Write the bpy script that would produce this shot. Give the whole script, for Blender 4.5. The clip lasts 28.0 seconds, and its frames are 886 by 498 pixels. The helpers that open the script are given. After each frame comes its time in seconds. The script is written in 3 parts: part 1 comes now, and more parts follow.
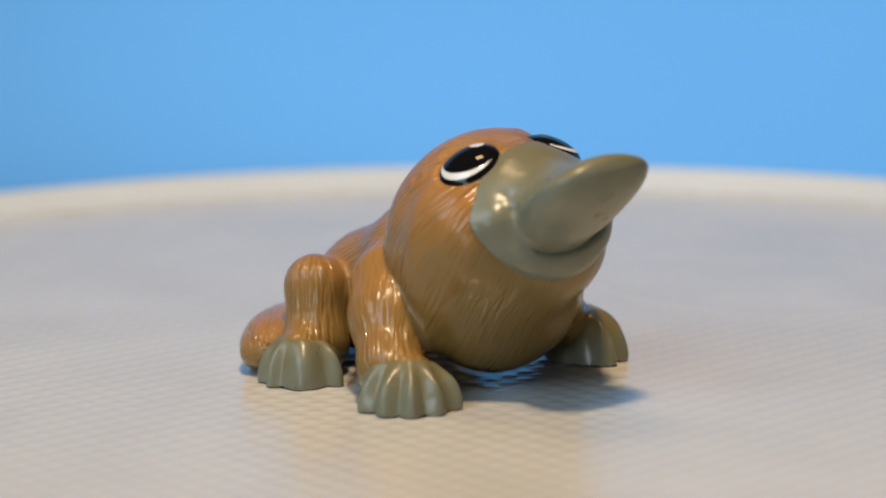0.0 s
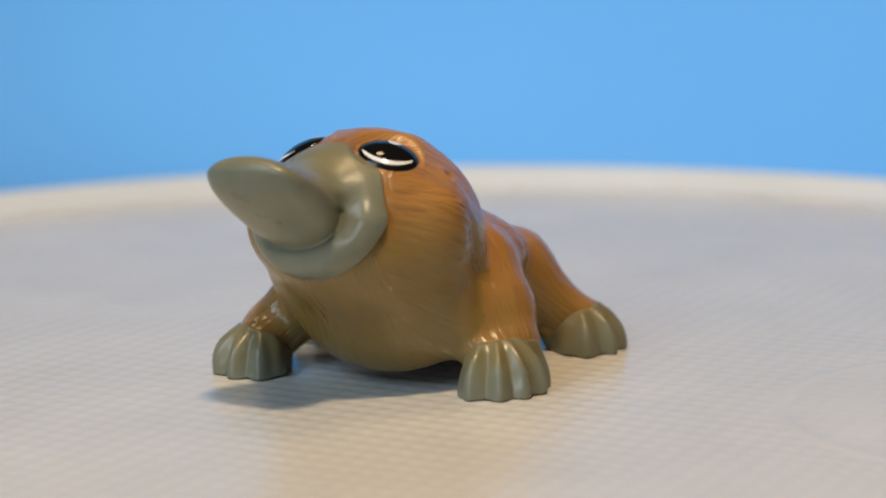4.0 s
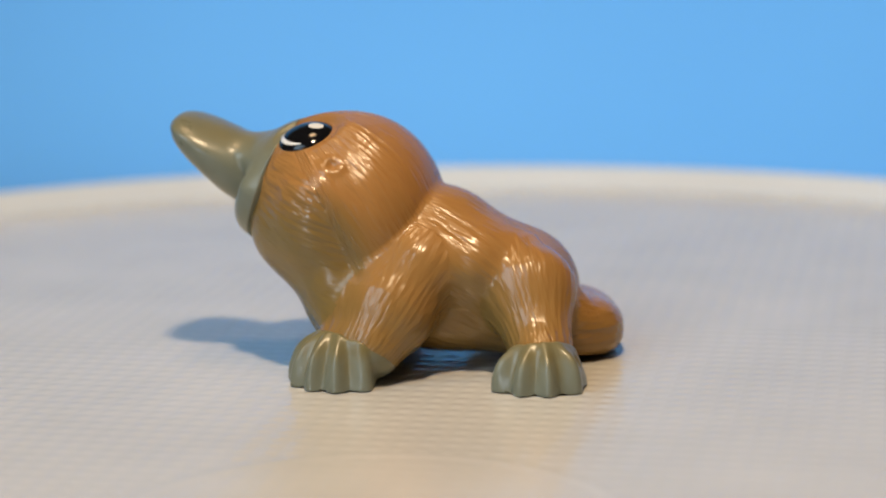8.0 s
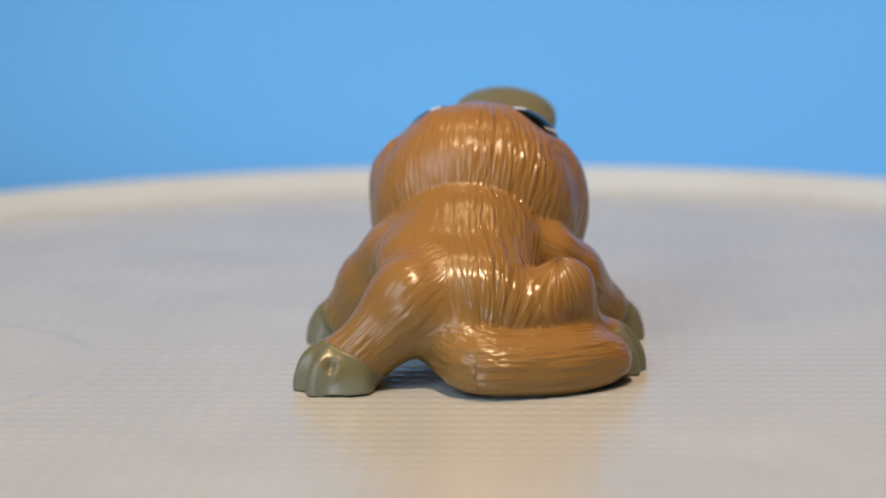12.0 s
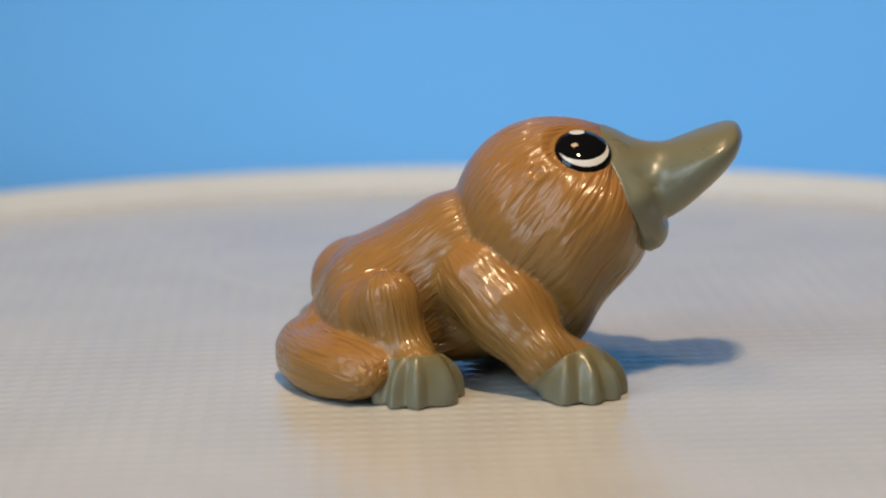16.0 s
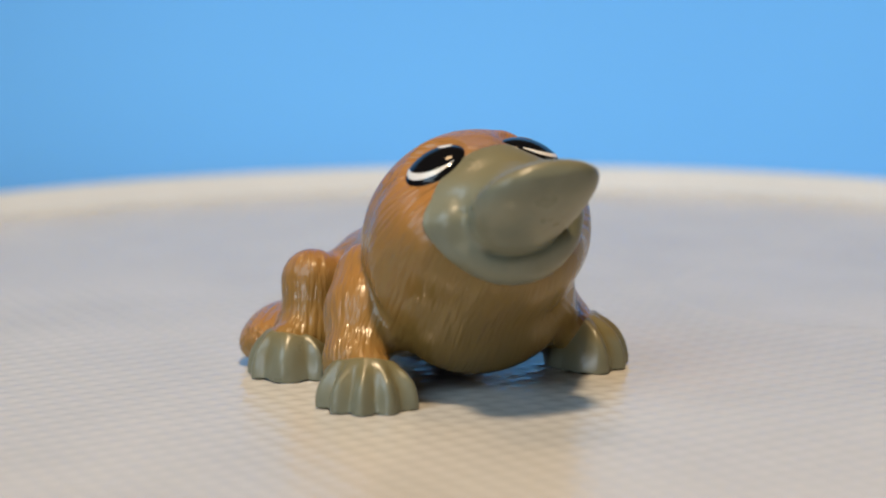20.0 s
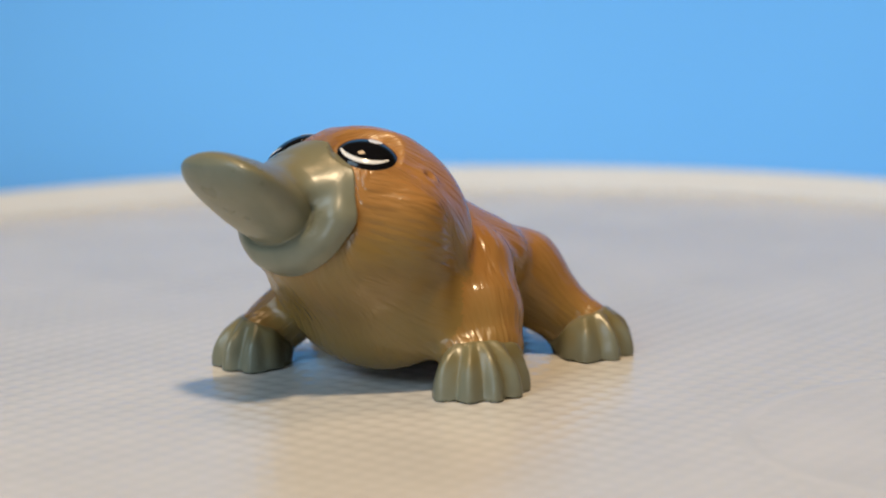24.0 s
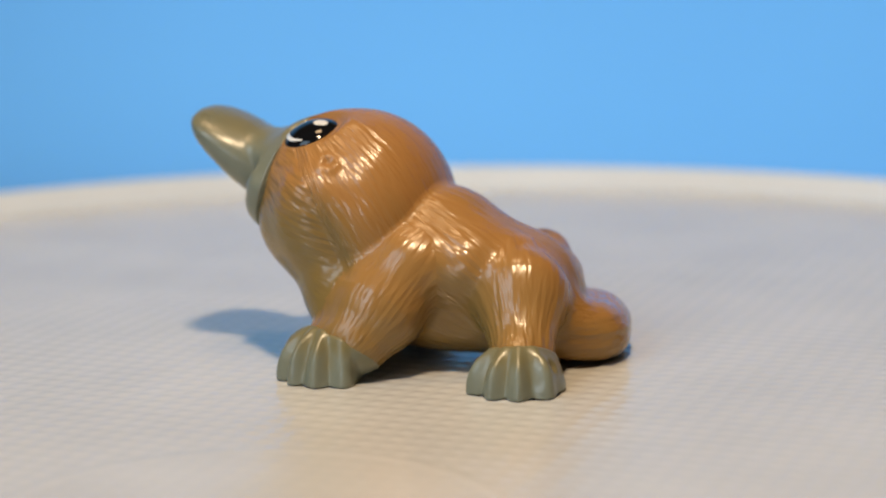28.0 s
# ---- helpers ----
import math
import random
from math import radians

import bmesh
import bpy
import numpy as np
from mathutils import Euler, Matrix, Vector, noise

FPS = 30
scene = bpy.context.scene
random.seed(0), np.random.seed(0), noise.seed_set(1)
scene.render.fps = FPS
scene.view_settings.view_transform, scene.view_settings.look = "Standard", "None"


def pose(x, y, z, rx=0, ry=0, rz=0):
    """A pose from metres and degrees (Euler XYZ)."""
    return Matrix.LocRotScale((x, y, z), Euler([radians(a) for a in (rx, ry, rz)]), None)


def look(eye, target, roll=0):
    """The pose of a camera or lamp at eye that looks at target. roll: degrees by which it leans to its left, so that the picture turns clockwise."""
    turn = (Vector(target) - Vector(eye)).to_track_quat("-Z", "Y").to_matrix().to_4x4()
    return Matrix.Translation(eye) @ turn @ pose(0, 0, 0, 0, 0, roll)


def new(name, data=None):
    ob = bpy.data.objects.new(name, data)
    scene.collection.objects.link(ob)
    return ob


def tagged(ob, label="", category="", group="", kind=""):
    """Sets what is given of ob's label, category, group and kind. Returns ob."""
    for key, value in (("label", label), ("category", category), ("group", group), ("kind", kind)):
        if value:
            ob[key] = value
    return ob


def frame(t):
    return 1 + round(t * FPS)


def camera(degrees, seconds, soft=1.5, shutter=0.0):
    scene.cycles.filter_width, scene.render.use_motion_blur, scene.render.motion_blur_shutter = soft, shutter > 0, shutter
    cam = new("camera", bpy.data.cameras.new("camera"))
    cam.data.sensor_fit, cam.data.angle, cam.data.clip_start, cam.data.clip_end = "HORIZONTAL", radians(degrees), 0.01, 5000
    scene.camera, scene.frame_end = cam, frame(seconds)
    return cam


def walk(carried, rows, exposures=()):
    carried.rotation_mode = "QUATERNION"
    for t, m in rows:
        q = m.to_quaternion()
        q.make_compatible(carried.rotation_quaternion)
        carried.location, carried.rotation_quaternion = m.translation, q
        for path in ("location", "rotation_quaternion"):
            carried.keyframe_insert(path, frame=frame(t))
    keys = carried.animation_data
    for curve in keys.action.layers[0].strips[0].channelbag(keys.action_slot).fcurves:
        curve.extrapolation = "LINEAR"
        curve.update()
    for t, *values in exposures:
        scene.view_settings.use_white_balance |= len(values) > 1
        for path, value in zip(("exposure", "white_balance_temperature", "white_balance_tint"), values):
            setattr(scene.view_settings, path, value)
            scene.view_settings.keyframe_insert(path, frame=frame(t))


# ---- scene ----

# ================= camera =================
EYE = Vector((0.0, -0.2476, 0.05843))
cam = camera(20.40, 28.0, soft=2.0)
cam.data.dof.use_dof = True
cam.data.dof.focus_distance = 0.243
cam.data.dof.aperture_fstop = 20.0
AHEAD = Vector((-math.sin(radians(0.061)) * math.cos(radians(10.696)), math.cos(radians(0.061)) * math.cos(radians(10.696)), -math.sin(radians(10.696))))
STAND = look(EYE, EYE + AHEAD, -0.85)
walk(cam, [(0.0, STAND), (28.0, STAND)],
     exposures=[(0.0, -0.03), (5.5, -0.02), (10.0, 0.0), (12.0, -0.10), (12.5, -0.17), (14.5, -0.19), (17.0, -0.15), (18.0, -0.04), (20.0, 0.02), (21.5, 0.0), (25.0, 0.03), (28.0, 0.02)])

# ================= world and lamps =================
world = bpy.data.worlds.new("room_light")
world.use_nodes = True
world.node_tree.nodes["Background"].inputs[0].default_value = (0.55, 0.75, 1.0, 1)
world.node_tree.nodes["Background"].inputs[1].default_value = 0.25
scene.world = world


def lamp(name, kind, at, target, energy, color, size):
    data = bpy.data.lights.new(name, kind)
    data.energy, data.color = energy, color
    if kind == "AREA":
        data.shape, data.size, data.size_y = "RECTANGLE", *size
    else:
        data.shadow_soft_size = size
    ob = new(name, data)
    ob.matrix_world = look(at, target)
    return ob


lamp("desk_lamp_light", "AREA", (0.012, -0.145, 0.52), (0, 0, 0), 2.4, (1.0, 0.74, 0.46), (0.045, 0.045))
lamp("ceiling_lamp_light", "AREA", (-0.06, 0.16, 0.80), (0, 0, 0), 1.1, (1.0, 0.66, 0.36), (0.14, 0.14))
lamp("window_light", "AREA", (-0.64, -0.50, 0.70), (0, 0, 0.02), 4.8, (0.60, 0.81, 0.98), (0.55, 0.60))
lamp("far_window_light", "AREA", (-0.50, -0.98, 0.17), (0, 0, 0.02), 1.75, (0.76, 0.88, 1.0), (0.25, 0.22))
# added fill spot, no known source, that lifts the blue card
spot = lamp("backdrop_fill_light", "SPOT", (0.13, 0.12, 0.85), (0.16, 0.40, 0.12), 17.5, (0.76, 0.89, 1.0), 0.05)
spot.data.spot_size, spot.data.spot_blend = radians(50), 0.7


# ================= materials =================
def material(name, rough=0.5, color=(0.5, 0.5, 0.5), metal=0.0, coat=0.0, spec=0.5):
    m = bpy.data.materials.new(name)
    m.use_nodes = True
    b = m.node_tree.nodes["Principled BSDF"]
    b.inputs["Base Color"].default_value = (*color, 1)
    b.inputs["Roughness"].default_value = rough
    b.inputs["Metallic"].default_value = metal
    b.inputs["Coat Weight"].default_value = coat
    b.inputs["Specular IOR Level"].default_value = spec
    return m, m.node_tree, b


def node(tree, kind, inputs=None, **props):
    n = tree.nodes.new(kind)
    for k, v in props.items():
        setattr(n, k, v)
    for k, v in (inputs or {}).items():
        if isinstance(v, bpy.types.NodeSocket):
            tree.links.new(v, n.inputs[k])
        else:
            n.inputs[k].default_value = v
    return n


def ramp(tree, fac, stops):
    n = tree.nodes.new("ShaderNodeValToRGB")
    tree.links.new(fac, n.inputs[0])
    els = n.color_ramp.elements
    while len(els) < len(stops):
        els.new(0.5)
    for e, (p, c) in zip(els, stops):
        e.position, e.color = p, (*c, 1)
    return n.outputs[0]


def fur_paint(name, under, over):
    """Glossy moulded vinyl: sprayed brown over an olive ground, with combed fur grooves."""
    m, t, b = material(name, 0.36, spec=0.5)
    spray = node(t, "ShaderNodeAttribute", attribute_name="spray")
    comb = node(t, "ShaderNodeAttribute", attribute_name="comb")
    cloud = node(t, "ShaderNodeTexNoise", {"Vector": comb.outputs["Vector"], "Scale": 0.35, "Detail": 3.0})
    stray = node(t, "ShaderNodeTexNoise", {"Vector": comb.outputs["Vector"], "Scale": 0.5, "Detail": 1.0})
    sway = node(t, "ShaderNodeVectorMath", {0: stray.outputs["Color"], "Scale": 0.7}, operation="SCALE")
    swept = node(t, "ShaderNodeVectorMath", {0: comb.outputs["Vector"], 1: sway.outputs[0]}, operation="ADD")
    fine = node(t, "ShaderNodeTexNoise", {"Vector": swept.outputs[0], "Scale": 2.8, "Detail": 1.5, "Roughness": 0.45})
    lock = node(t, "ShaderNodeTexVoronoi", {"Vector": swept.outputs[0], "Scale": 1.55, "Smoothness": 0.25}, feature="SMOOTH_F1")
    broad = node(t, "ShaderNodeTexNoise", {"Vector": comb.outputs["Vector"], "Scale": 0.16, "Detail": 1.0})
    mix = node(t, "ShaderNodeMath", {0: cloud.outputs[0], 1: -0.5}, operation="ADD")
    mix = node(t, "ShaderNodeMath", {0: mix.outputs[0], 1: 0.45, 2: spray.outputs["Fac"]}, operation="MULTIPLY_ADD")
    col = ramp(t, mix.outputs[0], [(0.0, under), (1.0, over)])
    # faint shade between the strokes, multiplied into the base colour
    groove_shade = ramp(t, fine.outputs[0], [(0.28, (0.94, 0.93, 0.92)), (0.5, (1, 1, 1))])
    tint = node(t, "ShaderNodeMix", {0: 1.0, 6: col, 7: groove_shade}, data_type="RGBA", blend_type="MULTIPLY")
    t.links.new(tint.outputs[2], b.inputs["Base Color"])
    patch = node(t, "ShaderNodeMapRange", {"Value": broad.outputs[0], "From Min": 0.36, "From Max": 0.60, "To Min": 0.62, "To Max": 1.0})
    stroke = node(t, "ShaderNodeMapRange", {"Value": fine.outputs[0], "From Min": 0.25, "From Max": 0.75})
    tuft = node(t, "ShaderNodeMapRange", {"Value": lock.outputs["Distance"], "From Min": 0.1, "From Max": 0.75, "To Min": 1.0, "To Max": 0.0})
    both = node(t, "ShaderNodeMath", {0: stroke.outputs[0], 1: 0.8, 2: tuft.outputs[0]}, operation="MULTIPLY_ADD")
    deep = node(t, "ShaderNodeAttribute", attribute_name="deep")
    cut = node(t, "ShaderNodeMath", {0: patch.outputs[0], 1: deep.outputs["Fac"]}, operation="MULTIPLY")
    depth = node(t, "ShaderNodeMath", {0: cut.outputs[0], 1: both.outputs[0]}, operation="MULTIPLY")
    bump = node(t, "ShaderNodeBump", {"Height": depth.outputs[0], "Strength": 1.0, "Distance": 0.00017})
    t.links.new(bump.outputs[0], b.inputs["Normal"])
    rough = node(t, "ShaderNodeMapRange", {"Value": cut.outputs[0], "From Min": 0.2, "From Max": 0.9, "To Min": 0.26, "To Max": 0.17})
    t.links.new(rough.outputs[0], b.inputs["Roughness"])
    return m


def smooth_vinyl(name, low, high, tint, rough):
    """Smooth moulded vinyl with a thin brown wash left in its hollows."""
    m, t, b = material(name, rough, spec=0.5)
    co = node(t, "ShaderNodeTexCoord")
    wash = node(t, "ShaderNodeAttribute", attribute_name="wash")
    n1 = node(t, "ShaderNodeTexNoise", {"Vector": co.outputs["Object"], "Scale": 260.0, "Detail": 4.0})
    n2 = node(t, "ShaderNodeTexNoise", {"Vector": co.outputs["Object"], "Scale": 1100.0, "Detail": 3.0})
    col = ramp(t, n1.outputs[0], [(0.3, low), (0.7, high)])
    patch = node(t, "ShaderNodeMapRange", {"Value": n1.outputs[0], "From Min": 0.3, "From Max": 0.7, "To Min": 0.5, "To Max": 1.0})
    much = node(t, "ShaderNodeMath", {0: patch.outputs[0], 1: wash.outputs["Fac"]}, operation="MULTIPLY")
    mix = node(t, "ShaderNodeMix", {0: much.outputs[0], 6: col, 7: (*tint, 1)}, data_type="RGBA")
    t.links.new(mix.outputs[2], b.inputs["Base Color"])
    shine = node(t, "ShaderNodeMapRange", {"Value": n1.outputs[0], "To Min": rough - 0.05, "To Max": rough + 0.05})
    t.links.new(shine.outputs[0], b.inputs["Roughness"])
    bump = node(t, "ShaderNodeBump", {"Height": n2.outputs[0], "Strength": 0.4, "Distance": 0.00009})
    t.links.new(bump.outputs[0], b.inputs["Normal"])
    return m


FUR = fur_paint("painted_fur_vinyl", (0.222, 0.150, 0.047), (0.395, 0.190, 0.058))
GREY = smooth_vinyl("olive_grey_vinyl", (0.174, 0.181, 0.130), (0.218, 0.226, 0.168), (0.190, 0.150, 0.055), 0.29)
BLACK, _, _ = material("black_gloss_paint", 0.045, (0.006, 0.006, 0.007), spec=0.4)
WHITE, _, _ = material("white_gloss_paint", 0.15, (0.80, 0.80, 0.79), coat=0.3)

PLASTIC, _t, _b = material("white_tray_plastic", 0.30, (0.74, 0.73, 0.71), spec=0.5)
_co = node(_t, "ShaderNodeTexCoord")
_n = node(_t, "ShaderNodeTexNoise", {"Vector": _co.outputs["Object"], "Scale": 55.0, "Detail": 5.0})
_t.links.new(ramp(_t, _n.outputs[0], [(0.3, (0.55, 0.545, 0.53)), (0.7, (0.61, 0.605, 0.59))]), _b.inputs["Base Color"])
_r = node(_t, "ShaderNodeMapRange", {"Value": _n.outputs[0], "To Min": 0.15, "To Max": 0.21})
_t.links.new(_r.outputs[0], _b.inputs["Roughness"])
_f = node(_t, "ShaderNodeTexNoise", {"Vector": _co.outputs["Object"], "Scale": 3000.0, "Detail": 2.0})
_bp = node(_t, "ShaderNodeBump", {"Height": _f.outputs[0], "Strength": 0.3, "Distance": 0.00004})
_t.links.new(_bp.outputs[0], _b.inputs["Normal"])

MATT, _t, _b = material("matt_rim_plastic", 0.55, (0.68, 0.73, 0.79), spec=0.3)
_co = node(_t, "ShaderNodeTexCoord")
_n = node(_t, "ShaderNodeTexNoise", {"Vector": _co.outputs["Object"], "Scale": 70.0, "Detail": 5.0})
_t.links.new(ramp(_t, _n.outputs[0], [(0.3, (0.57, 0.63, 0.71)), (0.7, (0.60, 0.66, 0.74))]), _b.inputs["Base Color"])

PAPER, _t, _b = material("blue_card_paper", 0.85, (0.10, 0.35, 0.80), spec=0.2)
_co = node(_t, "ShaderNodeTexCoord")
_n = node(_t, "ShaderNodeTexNoise", {"Vector": _co.outputs["Object"], "Scale": 6.0, "Detail": 4.0})
_t.links.new(ramp(_t, _n.outputs[0], [(0.3, (0.120, 0.362, 0.708)), (0.7, (0.130, 0.387, 0.738))]), _b.inputs["Base Color"])
_f = node(_t, "ShaderNodeTexNoise", {"Vector": _co.outputs["Object"], "Scale": 900.0, "Detail": 3.0})
_bp = node(_t, "ShaderNodeBump", {"Height": _f.outputs[0], "Strength": 0.2, "Distance": 0.0001})
_t.links.new(_bp.outputs[0], _b.inputs["Normal"])

PLASTER, _t, _b = material("room_plaster", 0.9, (0.40, 0.38, 0.36), spec=0.2)
_co = node(_t, "ShaderNodeTexCoord")
_n = node(_t, "ShaderNodeTexNoise", {"Vector": _co.outputs["Object"], "Scale": 8.0, "Detail": 5.0})
_t.links.new(ramp(_t, _n.outputs[0], [(0.3, (0.15, 0.145, 0.135)), (0.7, (0.18, 0.175, 0.165))]), _b.inputs["Base Color"])


# ================= mesh helpers =================
def mesh_object(name, verts, faces, mat, parent=None, label="", smooth=True):
    me = bpy.data.meshes.new(name)
    me.from_pydata([tuple(v) for v in verts], [], [tuple(f) for f in faces])
    me.update()
    if smooth:
        me.shade_smooth()
    me.materials.append(mat)
    ob = new(name, me)
    ob.parent = parent
    if label:
        tagged(ob, label)
    return ob


def lathe(profile, steps):
    """A solid of revolution about z from a list of (radius, height)."""
    verts, faces = [], []
    n = len(profile)
    for i in range(steps):
        a = 2 * math.pi * i / steps
        verts += [(r * math.cos(a), r * math.sin(a), z) for r, z in profile]
    for i in range(steps):
        j = (i + 1) % steps
        faces += [(i * n + k, j * n + k, j * n + k + 1, i * n + k + 1) for k in range(n - 1)]
    return verts, faces


# ---- solids by distance, in millimetres ----
def turn3(yaw, pitch=0.0, roll=0.0):
    return np.array(Euler((radians(roll), radians(-pitch), radians(yaw))).to_matrix())


def egg(p, s):
    """An ellipsoid: s is its centre, radii, yaw and pitch."""
    q = (p - np.array(s[:3])) @ turn3(s[6], s[7])
    r = np.array(s[3:6], float)
    k0 = np.sqrt(((q / r) ** 2).sum(-1))
    k1 = np.sqrt(((q / r ** 2) ** 2).sum(-1)) + 1e-9
    return k0 * (k0 - 1) / k1


def limb(p, a, b, ra, rb):
    a, b = np.array(a, float), np.array(b, float)
    h = np.clip(((p - a) @ (b - a)) / ((b - a) @ (b - a)), 0, 1)
    return np.sqrt(((p - a - h[:, None] * (b - a)) ** 2).sum(-1)) - (ra + (rb - ra) * h)


def blend(a, b, k):
    h = np.clip(0.5 + 0.5 * (b - a) / k, 0, 1)
    return b + (a - b) * h - k * h * (1 - h)


def ease(x):
    x = np.clip(x, 0, 1)
    return x * x * (3 - 2 * x)


def skin(sdf, low, high, step):
    """The surface on which sdf is zero, as vertices and four-sided faces."""
    low = np.array(low, float)
    n = np.ceil((np.array(high) - low) / step).astype(int) + 1
    axes = [low[k] + step * np.arange(n[k]) for k in range(3)]
    # a coarse look first; only what lies near the surface is worked out finely
    wide = [a[::4] for a in axes]
    far = sdf(np.stack(np.meshgrid(*wide, indexing="ij"), -1).reshape(-1, 3)).reshape([len(a) for a in wide])
    d = far.repeat(4, 0).repeat(4, 1).repeat(4, 2)[:n[0], :n[1], :n[2]].copy()
    close = np.argwhere(np.abs(d) < 12 * step)
    for part_ in np.array_split(close, max(1, len(close) // 200000)):
        d[tuple(part_.T)] = sdf(low + step * part_)
    inside = d < 0
    cells = np.zeros(n - 1, int)
    corners = [(i, j, k) for i in (0, 1) for j in (0, 1) for k in (0, 1)]
    for i, j, k in corners:
        cells += inside[i:n[0] - 1 + i, j:n[1] - 1 + j, k:n[2] - 1 + k]
    active = np.argwhere((cells > 0) & (cells < 8))
    index = -np.ones(n - 1, int)
    index[tuple(active.T)] = np.arange(len(active))
    total, count = np.zeros((len(active), 3)), np.zeros(len(active))
    for axis in range(3):
        e = np.eye(3, dtype=int)[axis]
        for c in corners:
            if c[axis]:
                continue
            a = active + c
            da, db = d[tuple(a.T)], d[tuple((a + e).T)]
            cut = (da < 0) != (db < 0)
            f = np.where(cut, da / np.where(da == db, 1, da - db), 0)
            total += cut[:, None] * (a + f[:, None] * e)
            count += cut
    verts = low + step * total / count[:, None]
    faces = []
    for axis in range(3):
        e, u, v = (np.roll(np.eye(3, dtype=int), -axis, 0))
        m = [slice(None)] * 3
        s0, s1 = list(m), list(m)
        s0[axis], s1[axis] = slice(0, -1), slice(1, None)
        flip = inside[tuple(s0)] != inside[tuple(s1)]
        a = np.argwhere(flip)
        uu, vv = (axis + 1) % 3, (axis + 2) % 3
        a = a[(a[:, uu] > 0) & (a[:, vv] > 0) & (a[:, uu] < n[uu] - 1) & (a[:, vv] < n[vv] - 1)]
        u, v = np.eye(3, dtype=int)[uu], np.eye(3, dtype=int)[vv]
        q = np.stack([index[tuple((a - u - v).T)], index[tuple((a - v).T)], index[tuple(a.T)], index[tuple((a - u).T)]], -1)
        out = inside[tuple(a.T)]
        q[~out] = q[~out][:, ::-1]
        faces.append(q)
    faces = np.concatenate(faces)
    faces = faces[(faces >= 0).all(1)]
    for _ in range(2):
        g = slope(sdf, verts)
        verts = verts - np.clip(sdf(verts), -step, step)[:, None] * g
    return verts, faces


def slope(sdf, p, h=0.05):
    g = np.stack([sdf(p + h * e) - sdf(p - h * e) for e in np.eye(3)], -1)
    return g / (np.sqrt((g ** 2).sum(-1, keepdims=True)) + 1e-9)


def solid(name, verts, faces, normals, mat, parent, label="", attrs=None):
    """A part from millimetre vertices, with its true normals and named values on its points."""
    used = np.unique(faces)
    remap = -np.ones(len(verts), int)
    remap[used] = np.arange(len(used))
    ob = mesh_object(name, verts[used] * 0.001, remap[faces], mat, parent, label)
    for key, values in (attrs or {}).items():
        values = values[used]
        flat = values.ndim == 1
        a = ob.data.attributes.new(key, "FLOAT" if flat else "FLOAT_VECTOR", "POINT")
        a.data.foreach_set("value" if flat else "vector", np.ascontiguousarray(values, np.float32).ravel())
    ob.data.normals_split_custom_set_from_vertices([tuple(v) for v in normals[used]])
    return ob


# ================= the set =================
def build_room():
    """Plain walls, floor and ceiling that close the place around the table."""
    for name, c, s in (("floor", (0, -0.3, -0.80), (3.6, 3.6, 0.04)), ("ceiling", (0, -0.3, 1.75), (3.6, 3.6, 0.04)),
                       ("wall_north", (0, 1.5, 0.475), (3.6, 0.04, 2.5)), ("wall_south", (0, -2.1, 0.475), (3.6, 0.04, 2.5)),
                       ("wall_east", (1.8, -0.3, 0.475), (0.04, 3.56, 2.5)), ("wall_west", (-1.8, -0.3, 0.475), (0.04, 3.56, 2.5))):
        bm = bmesh.new()
        bmesh.ops.create_cube(bm, size=1.0, matrix=Matrix.LocRotScale(c, None, s))
        me = bpy.data.meshes.new(name)
        bm.to_mesh(me)
        bm.free()
        me.materials.append(PLASTER)
        tagged(new(name, me), "plain grey plastered surface of the room", name.split("_")[0], kind="structure")


def build_backdrop():
    """A blue card that lies under the turntable and sweeps up behind it."""
    verts, faces, section = [], [], []
    for y in np.linspace(-0.16, 0.26, 8):
        section.append((y, -0.024))
    for a in np.linspace(0, 90, 13)[1:]:
        section.append((0.26 + 0.12 * math.sin(radians(a)), -0.024 + 0.12 * (1 - math.cos(radians(a)))))
    for z in np.linspace(0.096, 0.26, 5)[1:]:
        section.append((0.38, z))
    xs = np.linspace(-0.55, 0.55, 23)
    n = len(section)
    for dy in (0.0, 0.0008):
        for x in xs:
            for i, (y, z) in enumerate(section):
                nxt, prv = section[min(i + 1, n - 1)], section[max(i - 1, 0)]
                ty, tz = nxt[0] - prv[0], nxt[1] - prv[1]
                k = math.hypot(ty, tz)
                verts.append((x, y + dy * tz / k, z - dy * ty / k))
    m = len(xs) * n
    for i in range(len(xs) - 1):
        for j in range(n - 1):
            q = (i * n + j, (i + 1) * n + j, (i + 1) * n + j + 1, i * n + j + 1)
            faces += [q, tuple(v + m for v in reversed(q))]
    rim = [i * n for i in range(len(xs))] + [(len(xs) - 1) * n + j for j in range(1, n)] + [i * n + n - 1 for i in range(len(xs) - 2, -1, -1)] + [j for j in range(n - 2, 0, -1)]
    for a, b in zip(rim, rim[1:] + rim[:1]):
        faces.append((b, a, a + m, b + m))
    ob = mesh_object("backdrop", verts, faces, PAPER)
    tagged(ob, "plain light-blue card backdrop sweeping up behind the turntable", "backdrop", kind="structure")


